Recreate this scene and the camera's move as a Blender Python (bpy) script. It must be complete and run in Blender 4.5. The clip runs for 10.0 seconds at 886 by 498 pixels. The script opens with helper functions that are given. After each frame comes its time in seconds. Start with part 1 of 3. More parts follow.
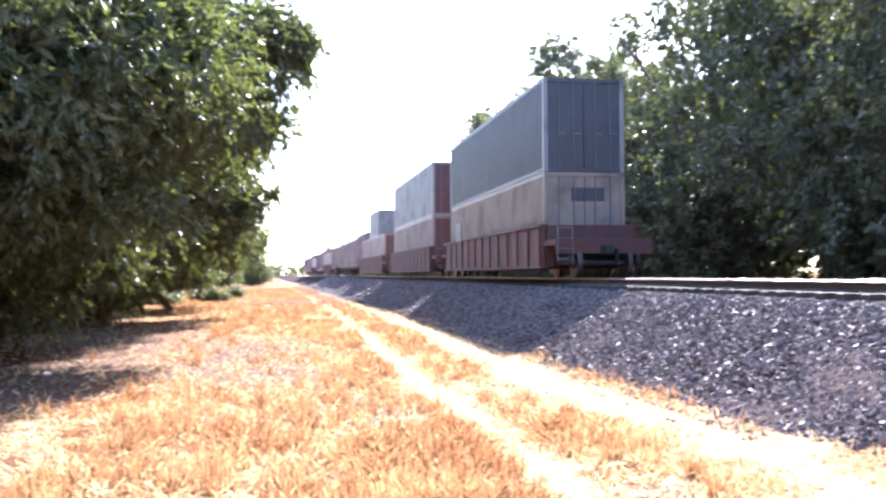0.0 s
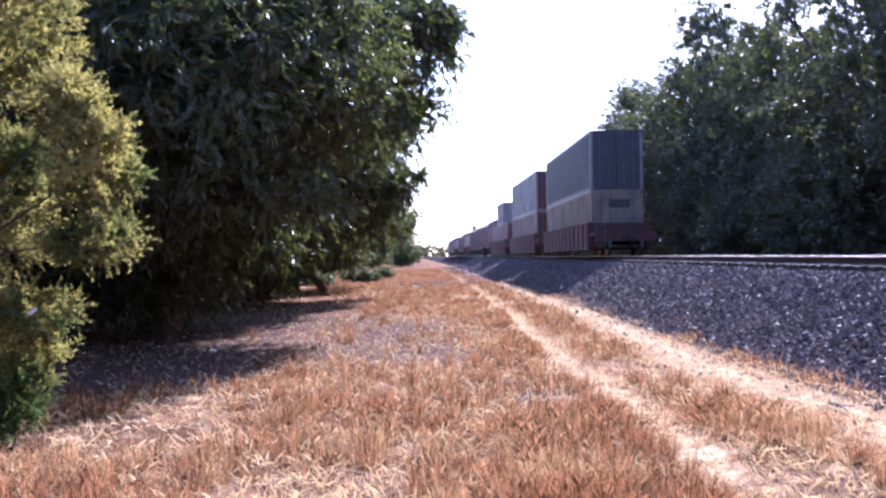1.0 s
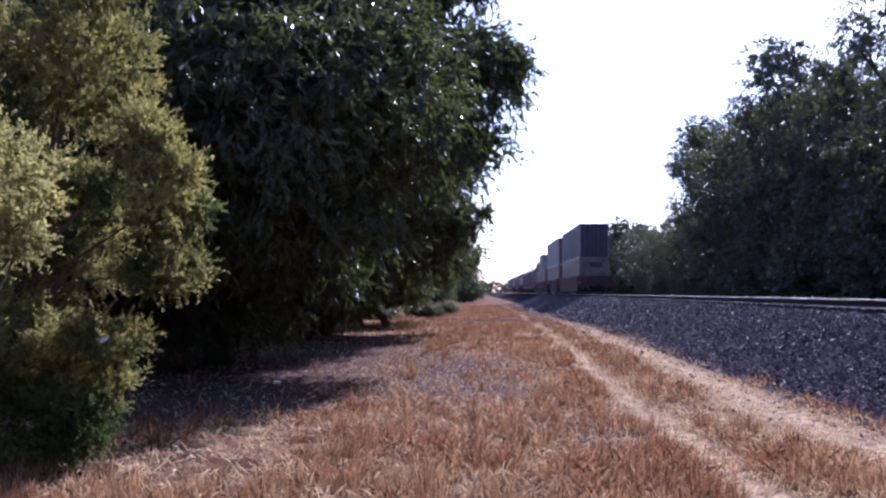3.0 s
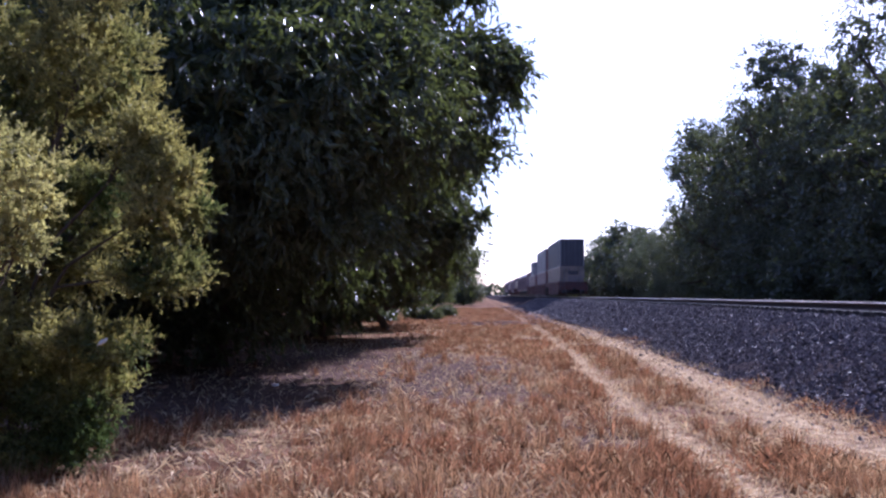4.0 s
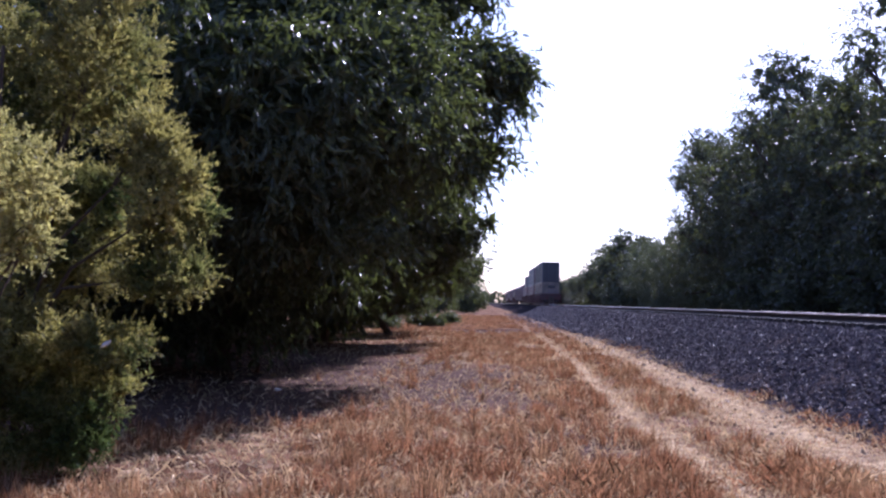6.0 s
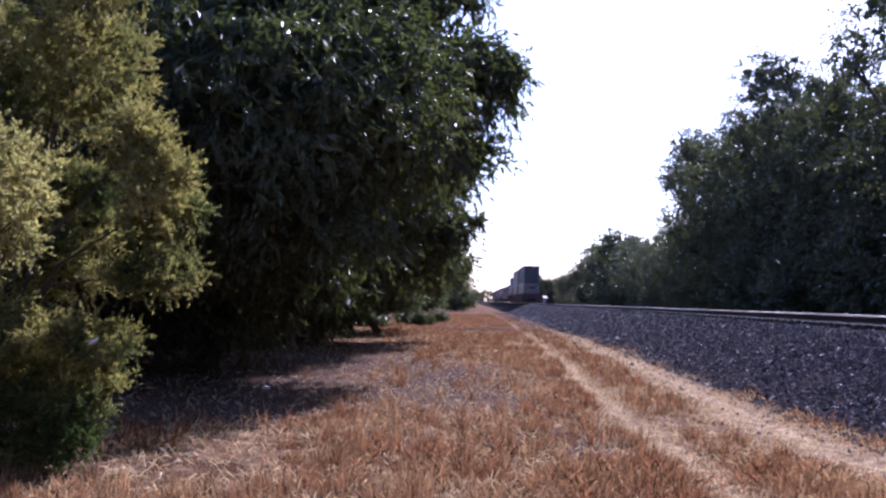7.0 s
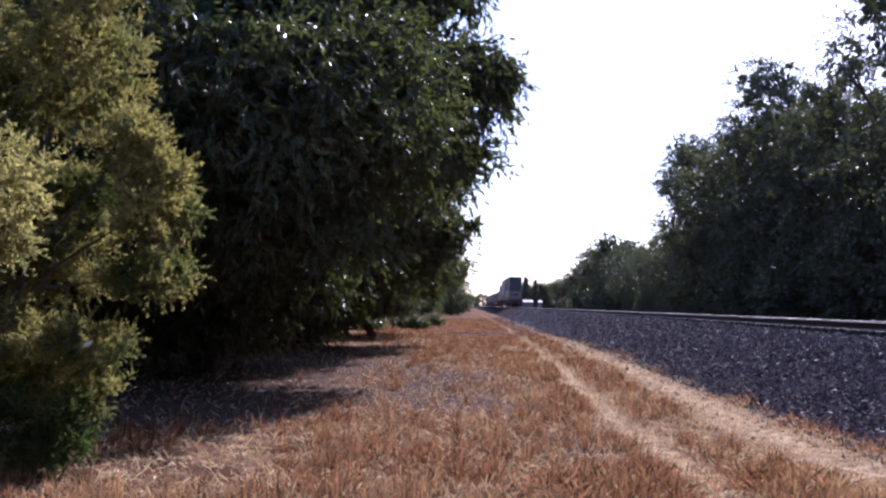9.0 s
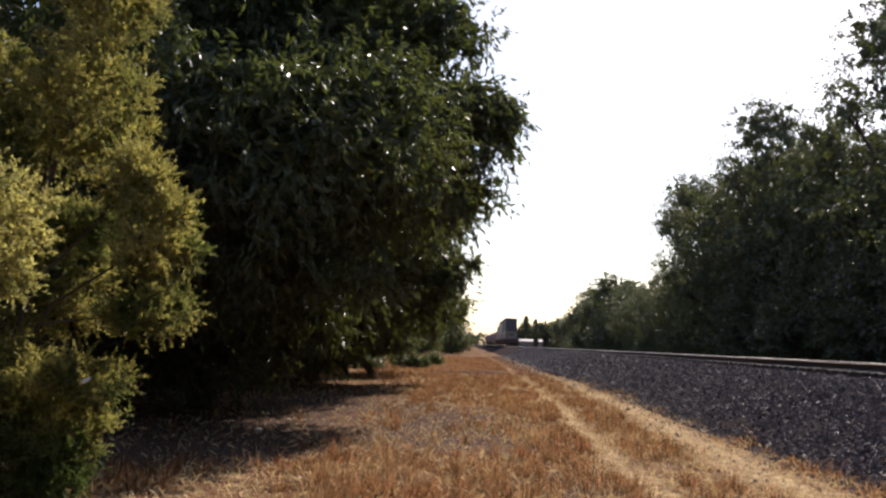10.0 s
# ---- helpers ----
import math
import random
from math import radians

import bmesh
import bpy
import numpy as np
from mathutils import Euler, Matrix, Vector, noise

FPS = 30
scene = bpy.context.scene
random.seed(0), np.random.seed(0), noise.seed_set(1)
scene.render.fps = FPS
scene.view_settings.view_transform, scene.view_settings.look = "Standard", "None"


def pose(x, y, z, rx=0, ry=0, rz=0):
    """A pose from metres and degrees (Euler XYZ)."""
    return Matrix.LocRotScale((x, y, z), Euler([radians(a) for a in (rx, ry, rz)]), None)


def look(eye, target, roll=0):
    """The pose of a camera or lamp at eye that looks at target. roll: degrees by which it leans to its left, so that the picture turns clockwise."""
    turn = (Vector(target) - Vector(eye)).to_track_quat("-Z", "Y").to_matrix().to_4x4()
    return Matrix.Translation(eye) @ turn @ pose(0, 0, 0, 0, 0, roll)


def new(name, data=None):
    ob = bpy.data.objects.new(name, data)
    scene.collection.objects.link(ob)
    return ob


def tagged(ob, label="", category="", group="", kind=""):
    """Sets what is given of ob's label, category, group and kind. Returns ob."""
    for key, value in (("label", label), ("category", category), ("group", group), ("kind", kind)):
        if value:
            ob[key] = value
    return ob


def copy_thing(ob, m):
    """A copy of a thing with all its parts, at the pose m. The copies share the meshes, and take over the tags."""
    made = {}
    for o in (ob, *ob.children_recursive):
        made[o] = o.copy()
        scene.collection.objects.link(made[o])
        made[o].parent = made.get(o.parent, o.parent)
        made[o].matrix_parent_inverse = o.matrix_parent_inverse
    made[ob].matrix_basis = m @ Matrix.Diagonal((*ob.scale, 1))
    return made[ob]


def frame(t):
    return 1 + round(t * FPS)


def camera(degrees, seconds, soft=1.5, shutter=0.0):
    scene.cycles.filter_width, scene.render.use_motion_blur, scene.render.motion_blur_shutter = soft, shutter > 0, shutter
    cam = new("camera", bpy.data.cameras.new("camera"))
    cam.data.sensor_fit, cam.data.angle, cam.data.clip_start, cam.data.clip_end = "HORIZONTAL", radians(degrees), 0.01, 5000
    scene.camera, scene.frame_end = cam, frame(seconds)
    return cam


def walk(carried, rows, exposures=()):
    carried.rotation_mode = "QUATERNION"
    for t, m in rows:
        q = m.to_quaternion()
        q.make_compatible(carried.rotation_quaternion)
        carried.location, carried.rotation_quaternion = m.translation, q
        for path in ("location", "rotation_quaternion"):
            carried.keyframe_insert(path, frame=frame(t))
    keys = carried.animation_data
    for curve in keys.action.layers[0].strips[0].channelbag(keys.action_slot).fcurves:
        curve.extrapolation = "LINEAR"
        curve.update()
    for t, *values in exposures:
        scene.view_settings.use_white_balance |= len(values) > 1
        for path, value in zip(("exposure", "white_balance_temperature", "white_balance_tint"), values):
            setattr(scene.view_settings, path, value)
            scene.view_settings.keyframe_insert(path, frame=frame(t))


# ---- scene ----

# ---------------------------------------------------------------- camera
EYE = 1.6
cam = camera(52.0, 10.0, soft=2.4, shutter=0.35)
# seconds, pitch, roll, yaw of a phone held by a standing filmer
TURNS = [
    (0, 1.59, 0.41, -9.63), (0.2, 1.50, 0.84, -7.16), (0.5, 0.11, -0.42, -4.07), (0.7, -0.65, 0.03, -2.54), (1, 0.43, 0.95, -0.41),
    (1.2, 0.95, 0.0, 0.30), (1.5, 2.49, 0.30, 1.03), (1.7, 2.91, 0.10, 1.61), (2, 2.34, -0.39, 2.87), (2.2, 2.81, -0.58, 3.60),
    (3.5, 2.70, 0.00, 3.49), (4, 2.90, -0.21, 3.51), (4.5, 3.22, -0.84, 3.31), (5, 3.89, -1.10, 4.04), (5.5, 4.12, -1.08, 3.87),
    (6, 3.33, -0.99, 3.73), (7.3, 3.25, -1.25, 2.97), (7.5, 3.49, -1.18, 3.47), (8, 3.69, -1.39, 3.31), (8.5, 3.69, -1.14, 3.43),
    (9, 3.51, -1.42, 2.75), (9.5, 4.56, -1.06, 2.23), (10, 5.93, -1.83, 2.75),
]
EXPOSURES = [(0, 3.3, 5600, 20), (0.3, 2.95, 5500, 24), (0.6, 2.6, 5200, 32), (1.0, 2.0, 5000, 36), (1.2, 1.65, 4950, 36), (1.5, 1.3, 4850, 37),
             (2.0, 1.1, 4800, 37), (6.0, 0.95, 4950, 36), (9.3, 0.88, 5200, 33), (9.6, 0.75, 5800, 24), (10.0, 0.7, 6400, 17)]
walk(cam, [(t, pose(0, 0, EYE, 90 + p, r, y)) for t, p, r, y in TURNS], EXPOSURES)

# ---------------------------------------------------------------- daylight
SUN_EL, SUN_AZ = 37.0, 21.0     # degrees above the horizon, degrees clockwise from the track's direction
world = bpy.data.worlds.new("sky")
scene.world = world
world.use_nodes = True
wn = world.node_tree
sky = wn.nodes.new("ShaderNodeTexSky")
sky.sky_type, sky.sun_disc = "NISHITA", False
sky.sun_elevation, sky.sun_rotation = radians(SUN_EL), radians(SUN_AZ)
sky.air_density, sky.dust_density, sky.ozone_density = 1.0, 1.1, 1.0
wn.links.new(sky.outputs[0], wn.nodes["Background"].inputs[0])
wn.nodes["Background"].inputs[1].default_value = 0.095
sun = new("sun", bpy.data.lights.new("sun", "SUN"))
sun.data.energy, sun.data.angle, sun.data.color = 5.0, radians(0.55), (1.0, 0.93, 0.82)
to_sun = Vector((math.sin(radians(SUN_AZ)) * math.cos(radians(SUN_EL)), math.cos(radians(SUN_AZ)) * math.cos(radians(SUN_EL)), math.sin(radians(SUN_EL))))
sun.matrix_world = look(to_sun * 60, (0, 0, 0))


# ---------------------------------------------------------------- materials
def material(name, base, rough=0.8, metal=0.0, spread=0.0, coords="Object", scale=4.0, dark=None, dark_scale=0.6, amount=0.5,
             bump=0.0, bump_scale=30.0, island=0.0, random_ob=0.0, translucent=None, spec=0.5):
    """Principled surface with variation at two scales, fine relief, and variation by piece."""
    m = bpy.data.materials.new(name)
    m.use_nodes = True
    n, l = m.node_tree.nodes, m.node_tree.links
    p, out = n["Principled BSDF"], n["Material Output"]
    p.inputs["Roughness"].default_value, p.inputs["Metallic"].default_value = rough, metal
    p.inputs["Specular IOR Level"].default_value = spec
    tc = n.new("ShaderNodeTexCoord")

    def tex(sc, detail=6):
        t = n.new("ShaderNodeTexNoise")
        t.inputs["Scale"].default_value, t.inputs["Detail"].default_value = sc, detail
        l.new(tc.outputs[coords], t.inputs["Vector"])
        return t.outputs["Fac"]

    def mix(a, b, fac, mode="MIX"):
        x = n.new("ShaderNodeMix")
        x.data_type, x.blend_type = "RGBA", mode
        for socket, value in ((x.inputs[6], a), (x.inputs[7], b), (x.inputs[0], fac)):
            if isinstance(value, (int, float)):
                socket.default_value = value
            elif isinstance(value, tuple):
                socket.default_value = (*value, 1)
            else:
                l.new(value, socket)
        return x.outputs[2]

    def ramp(fac, lo, hi):
        r = n.new("ShaderNodeMapRange")
        r.inputs["From Min"].default_value, r.inputs["From Max"].default_value = lo, hi
        l.new(fac, r.inputs["Value"])
        return r.outputs[0]

    def value(fac, spread_):
        """A grey between 1 - spread_ and 1 + spread_."""
        r = n.new("ShaderNodeMapRange")
        r.inputs["To Min"].default_value, r.inputs["To Max"].default_value = 1 - spread_, 1 + spread_
        l.new(fac, r.inputs["Value"])
        return r.outputs[0]

    colour = base
    if dark:
        colour = mix(base, dark, ramp(tex(dark_scale), 0.62 - amount * 0.3, 0.82 - amount * 0.3))
    if spread:
        colour = mix(colour, value(tex(scale), spread), 1.0, "MULTIPLY")
    if island:
        g = n.new("ShaderNodeNewGeometry")
        colour = mix(colour, value(g.outputs["Random Per Island"], island), 1.0, "MULTIPLY")
    if random_ob:
        o = n.new("ShaderNodeObjectInfo")
        colour = mix(colour, value(o.outputs["Random"], random_ob), 1.0, "MULTIPLY")
    if isinstance(colour, tuple):
        p.inputs["Base Color"].default_value = (*colour, 1)
    else:
        l.new(colour, p.inputs["Base Color"])
    if bump:
        b = n.new("ShaderNodeBump")
        b.inputs["Strength"].default_value, b.inputs["Distance"].default_value = bump, 0.03
        l.new(tex(bump_scale), b.inputs["Height"])
        l.new(b.outputs[0], p.inputs["Normal"])
    if translucent:
        t = n.new("ShaderNodeBsdfTranslucent")
        tint = mix(colour, translucent[0], 1.0, "MULTIPLY") if not isinstance(colour, tuple) else translucent[0]
        if isinstance(tint, tuple):
            t.inputs[0].default_value = (*tint, 1)
        else:
            l.new(tint, t.inputs[0])
        s = n.new("ShaderNodeMixShader")
        s.inputs[0].default_value = translucent[1]
        l.new(p.outputs[0], s.inputs[1])
        l.new(t.outputs[0], s.inputs[2])
        l.new(s.outputs[0], out.inputs["Surface"])
    return m


M_LEAF = material("dark_leaf", (0.1, 0.106, 0.058), 0.42, island=0.35, spread=0.3, scale=0.5, translucent=((1.3, 1.5, 0.5), 0.25), spec=0.25)
M_LEAF_R = material("oak_leaf", (0.105, 0.106, 0.064), 0.5, island=0.4, spread=0.3, scale=0.4, translucent=((1.3, 1.5, 0.5), 0.2))
M_BUSH = material("olive_leaf", (0.35, 0.315, 0.13), 0.6, island=0.5, spread=0.4, scale=2.2, dark=(0.085, 0.12, 0.045), dark_scale=1.0, amount=0.55, translucent=((1.2, 1.2, 0.7), 0.42), spec=0.15)
M_BUSH_PALE = material("pale_olive_leaf", (0.46, 0.42, 0.19), 0.6, island=0.45, spread=0.35, scale=2.5, dark=(0.3, 0.29, 0.12), dark_scale=1.4, amount=0.45, translucent=((1.15, 1.15, 0.75), 0.45), spec=0.15)
M_BARK = material("bark", (0.09, 0.065, 0.045), 0.9, spread=0.5, scale=6, bump=0.8, bump_scale=18)
M_GRASS = material("dry_grass", (0.25, 0.136, 0.078), 0.8, island=0.95, spread=0.35, scale=0.5, dark=(0.35, 0.245, 0.145), dark_scale=0.9, amount=0.5, translucent=((1.1, 0.95, 0.7), 0.35), spec=0.1)
M_STRAW = material("pale_straw", (0.64, 0.5, 0.3), 0.7, island=0.4, spread=0.2, scale=0.8, translucent=((1.0, 0.95, 0.8), 0.25), spec=0.25)
M_BALLAST = material("ballast_bed", (0.058, 0.046, 0.044), 1.0, spread=0.6, scale=14, dark=(0.035, 0.028, 0.028), dark_scale=8, bump=1.0, bump_scale=16, spec=0.0)
M_STONE = material("ballast_stone", (0.135, 0.104, 0.096), 0.65, island=0.75, spread=0.3, scale=9, spec=0.3)
M_RAIL = material("rail_steel", (0.36, 0.31, 0.29), 0.35, 0.9, spread=0.3, scale=6)
# rust, with the shade on the rail's web put into its dark tone
M_RUST = material("rail_rust", (0.06, 0.035, 0.025), 0.9, spread=0.4, scale=10)
M_TIE = material("sleeper_timber", (0.07, 0.055, 0.045), 0.9, spread=0.4, scale=8, random_ob=0.3, bump=0.5)


# ---------------------------------------------------------------- mesh helpers
def part(name, bm, mat, parent, label=""):
    """One mesh object out of a bmesh, under a thing or a part."""
    me = bpy.data.meshes.new(name)
    bm.to_mesh(me)
    bm.free()
    me.materials.append(mat)
    ob = new(name, me)
    ob.parent = parent
    return tagged(ob, label)


def thing(name, label, category, group="", kind=""):
    """An empty at a thing's base."""
    e = new(name)
    e.empty_display_size = 0.3
    return tagged(e, label, category, group, kind)


def add_box(bm, x0, x1, y0, y1, z0, z1, bevel=0.0):
    r = bmesh.ops.create_cube(bm, size=1, matrix=Matrix.Translation(((x0 + x1) / 2, (y0 + y1) / 2, (z0 + z1) / 2)) @ Matrix.Diagonal((x1 - x0, y1 - y0, z1 - z0, 1)))
    if bevel:
        edges = list({e for v in r["verts"] for e in v.link_edges})
        bmesh.ops.bevel(bm, geom=edges, offset=bevel, segments=1, affect="EDGES", profile=0.5)


def box(x0, x1, y0, y1, z0, z1, bevel=0.0):
    bm = bmesh.new()
    add_box(bm, x0, x1, y0, y1, z0, z1, bevel)
    return bm


def add_tube(bm, points, radii, sides=8):
    """A tapered tube along points."""
    rings = []
    for i, (p, r) in enumerate(zip(points, radii)):
        a, b = Vector(points[max(i - 1, 0)]), Vector(points[min(i + 1, len(points) - 1)])
        d = (b - a).normalized()
        u = d.orthogonal().normalized() if abs(d.z) < 0.95 else Vector((1, 0, 0))
        u = (u - d * u.dot(d)).normalized()
        w = d.cross(u)
        rings.append([bm.verts.new(Vector(p) + (u * math.cos(k / sides * math.tau) + w * math.sin(k / sides * math.tau)) * r) for k in range(sides)])
    for a, b in zip(rings, rings[1:]):
        for k in range(sides):
            bm.faces.new((a[k], a[(k + 1) % sides], b[(k + 1) % sides], b[k]))
    bm.faces.new(rings[0][::-1])
    bm.faces.new(rings[-1])


def raw_mesh(name, verts, faces, mat, smooth=False):
    """A mesh out of numpy arrays: verts (n, 3), faces (m, k)."""
    me = bpy.data.meshes.new(name)
    k = faces.shape[1]
    me.vertices.add(len(verts))
    me.vertices.foreach_set("co", verts.astype(np.float32).ravel())
    me.loops.add(faces.size)
    me.loops.foreach_set("vertex_index", faces.astype(np.int32).ravel())
    me.polygons.add(len(faces))
    me.polygons.foreach_set("loop_start", np.arange(0, faces.size, k, dtype=np.int32))
    me.update(calc_edges=True)
    me.polygons.foreach_set("use_smooth", np.full(len(faces), smooth))
    me.materials.append(mat)
    return me


def leaf_mesh(name, centres, ways, sizes, mat, rng, droop=0.0, aspect=0.45, unruly=0.7):
    """Lens-shaped leaves, each a folded quad, at centres, pointing roughly along ways."""
    n = len(centres)
    d = ways * 0.9 + rng.normal(size=(n, 3)) * unruly
    d[:, 2] -= droop
    d /= np.linalg.norm(d, axis=1, keepdims=True)
    s = np.cross(d, rng.normal(size=(n, 3)))
    s /= np.linalg.norm(s, axis=1, keepdims=True)
    up = np.cross(d, s)
    L = sizes[:, None]
    v = np.stack([centres - d * L * 0.5, centres + s * L * aspect * 0.5 + up * L * 0.08, centres + d * L * 0.5, centres - s * L * aspect * 0.5 + up * L * 0.08], 1).reshape(-1, 3)
    f = np.arange(4 * n).reshape(n, 4)
    return raw_mesh(name, v, f, mat)


def crown_points(lobes, rng, clumps, leaves, clump_r=0.55, fill=0.25, twigs=6, hang=0.25, loose=0.14, reach_k=0.6):
    """Leaf centres and their twigs' ways: clumps over the skin of egg-shaped lobes (x, y, z, rx, ry, rz), some inside; each clump is a bunch of leafy twigs."""
    lobes = np.array(lobes, float)
    area = lobes[:, 3] * lobes[:, 4] + lobes[:, 4] * lobes[:, 5] + lobes[:, 3] * lobes[:, 5]
    pick = rng.choice(len(lobes), clumps, p=area / area.sum())
    d = rng.normal(size=(clumps, 3))
    d /= np.linalg.norm(d, axis=1, keepdims=True)
    rad = np.where(rng.random(clumps) < fill, rng.random(clumps) ** 0.5, 0.82 + 0.16 * rng.random(clumps))
    c = lobes[pick, :3] + d * rad[:, None] * lobes[pick, 3:]
    c, d = np.repeat(c, twigs, 0), np.repeat(d, twigs, 0)
    big = np.repeat(clump_r * (0.5 + rng.random(clumps)), twigs)
    way = d * 0.55 + rng.normal(size=d.shape) * 0.62
    way[:, 2] -= hang
    way /= np.linalg.norm(way, axis=1, keepdims=True)
    reach = big * (reach_k + 0.8 * rng.random(len(big)))
    each = max(leaves // twigs, 1)
    who = np.repeat(np.arange(len(c)), each)
    along = rng.random(len(who))
    p = c[who] + way[who] * (along * reach[who])[:, None] + rng.normal(size=(len(who), 3)) * (big[who] * loose * (1 - 0.55 * along))[:, None]
    keep = p[:, 2] > 0.04
    return p[keep], way[who][keep]


def knobbly(lobes, rng, count, size):
    """Smaller lobes over the skin of the large ones, that break up the outline."""
    more = []
    for _ in range(count):
        x, y, z, a, b, c = lobes[rng.integers(len(lobes))]
        d = rng.normal(size=3)
        d /= np.linalg.norm(d)
        r = size * (0.6 + 0.8 * rng.random())
        more.append((x + d[0] * a * 0.92, y + d[1] * b * 0.92, z + d[2] * c * 0.92, r, r, r * 0.8))
    return more


def tree(name, label, at, trunk_r, lobes, clumps, leaves, leaf, mat, seed, clump_r=0.55, fork=2.0, droop=0.4, trunks=1, category="tree", group="", core=(0.68, 2.0, 12), knobs=None, spray=False):
    """A tree: tapered trunk with limbs that reach into the lobes, and a crown of many leaves. Lobes are relative to the foot."""
    rng = np.random.default_rng(seed)
    if knobs:
        lobes = lobes + knobbly(lobes, rng, *knobs)
    t = thing(name, label, category, group)
    top = max(l[2] for l in lobes)
    for k in range(trunks):
        bm = bmesh.new()
        ox, oy = (rng.normal(size=2) * 0.5 * (trunks > 1))
        lean = rng.normal(size=2) * 0.12
        pts = [(ox, oy, -0.3), (ox, oy, 0.15), (ox + lean[0] * 0.6, oy + lean[1] * 0.6, fork * 0.5), (ox + lean[0] * 2, oy + lean[1] * 2, fork), (ox * 1.5 + lean[0] * 4, oy * 1.5 + lean[1] * 4, top * 0.75)]
        add_tube(bm, pts, [trunk_r * 1.5, trunk_r * 1.15, trunk_r, trunk_r * 0.85, trunk_r * 0.25], 9)
        part("trunk", bm, M_BARK, t)
    for lx, ly, lz, rx, ry, rz in lobes[:12]:
        bm = bmesh.new()
        a = Vector((0, 0, min(fork, lz * 0.8)))
        b = Vector((lx, ly, lz))
        mid = a.lerp(b, 0.5) + Vector((0, 0, 0.12 * (b - a).length)) + Vector(rng.normal(size=3) * 0.2)
        add_tube(bm, [a, mid, b], [trunk_r * 0.5, trunk_r * 0.3, trunk_r * 0.1], 6)
        for _ in range(4):
            e = b + Vector(rng.normal(size=3)) * 0.5 * min(rx, ry, rz)
            add_tube(bm, [mid.lerp(b, 0.6), b.lerp(e, 0.5) + Vector((0, 0, 0.1)), e], [trunk_r * 0.16, trunk_r * 0.1, trunk_r * 0.03], 5)
        part("limb", bm, M_BARK, t)
    if spray:     # long leaves in two ranks on drooping twigs
        p, way = crown_points(lobes, rng, clumps, leaves, clump_r, twigs=5, hang=0.3 + droop * 0.5, loose=0.07, reach_k=0.9)
    else:
        p, way = crown_points(lobes, rng, clumps, leaves, clump_r, hang=0.12 + droop * 0.5)
    size = leaf * (0.55 + 0.9 * rng.random(len(p)))
    if core:
        q, w2 = crown_points([(x, y, z, a * core[0], b * core[0], c * core[0]) for x, y, z, a, b, c in lobes], rng, clumps, core[2], clump_r * 0.5, 0.35)
        p, way, size = np.concatenate([p, q]), np.concatenate([way, w2]), np.concatenate([size, leaf * core[1] * (0.6 + 0.8 * rng.random(len(q)))])
    crown = new("crown", leaf_mesh("crown", p, way, size, mat, rng, droop, *((0.3, 0.5) if spray else (0.45, 0.7))))
    crown.parent = t
    t.location = at
    return t


# ---------------------------------------------------------------- lie of the land
TRACK_X, RAIL_Z = 9.0, 1.46     # the track's middle beside the camera, the rails' top


def bend(y):
    """How far the line and its verge swing to the side, y metres on: a gentle curve, then straight again."""
    return -min(max(y - 25.0, 0.0), 40.0) ** 2 / 3400.0 - max(y - 65.0, 0.0) * 0.0235


def heading(y):
    return math.degrees(math.atan(min(max(y - 25.0, 0.0), 40.0) / 1700.0))


def verge(x, y):
    """Height of the ground, x metres from the camera's own line."""
    u = x - bend(y)
    return 0.05 * noise.noise((u * 0.35, y * 0.35, 0)) + 0.12 * noise.noise((u * 0.06, y * 0.06, 3))


def waver(y):
    """How the wheel ruts wander to either side."""
    return 0.06 * math.sin(0.33 * y) + 0.04 * math.sin(0.81 * y + 1.0)


def rut(u, y):
    """1 in the wheel ruts, u metres from the verge's line."""
    u = u - waver(y)
    return max(0.8 * math.exp(-((u - 1.95) / 0.27) ** 2), math.exp(-((u - 3.85) / 0.7) ** 2))


# The third, under the trees, deepens the ground colour for their shade.
WORN_DARK = ((-0.6, 18.0, 2.1, 5.4), (-3.6, 12.5, 1.3, 1.8), (-4.6, 20.0, 2.6, 8.0), (0.9, 10.6, 0.7, 1.2), (-2.2, 24.0, 1.2, 3.0), (0.2, 56.0, 2.6, 2.6), (-3.0, 47.0, 2.0, 2.0))     # trodden and dark bare patches: x, y, half width, half length


def worn(u, y):
    """1 on the trodden and dark patches of the verge."""
    d = min(math.hypot((u - a) / c, (y - b) / e) for a, b, c, e in WORN_DARK)
    return 1 - min(max((d - 0.7 + 0.35 * noise.noise((u * 2, y, 5))) / 0.5, 0), 1)


def cover(u, y):
    """How much grass stands: little under the trees and on the trodden stretch, u and y as arrays."""
    under = np.clip((y - 10.4 - 0.5 * (u + 3.5)) / 1.3, 0, 1) * np.clip((-1.7 - u) / 1.2, 0, 1) * np.clip((44 - y) / 6, 0, 1)
    trodden = np.clip((y - 12.3) / 1.6, 0, 1) * np.clip((28 - y) / 5, 0, 1) * np.clip((1.0 - u) / 0.7, 0, 1)
    bare = np.clip((1.1 - np.hypot((u + 0.1) / 3.2, (y - 51) / 5.0)) * 3, 0, 1)     # a dark patch with little grass
    return (1 - 0.94 * under) * (1 - 0.72 * trodden) * (1 - 0.9 * bare)


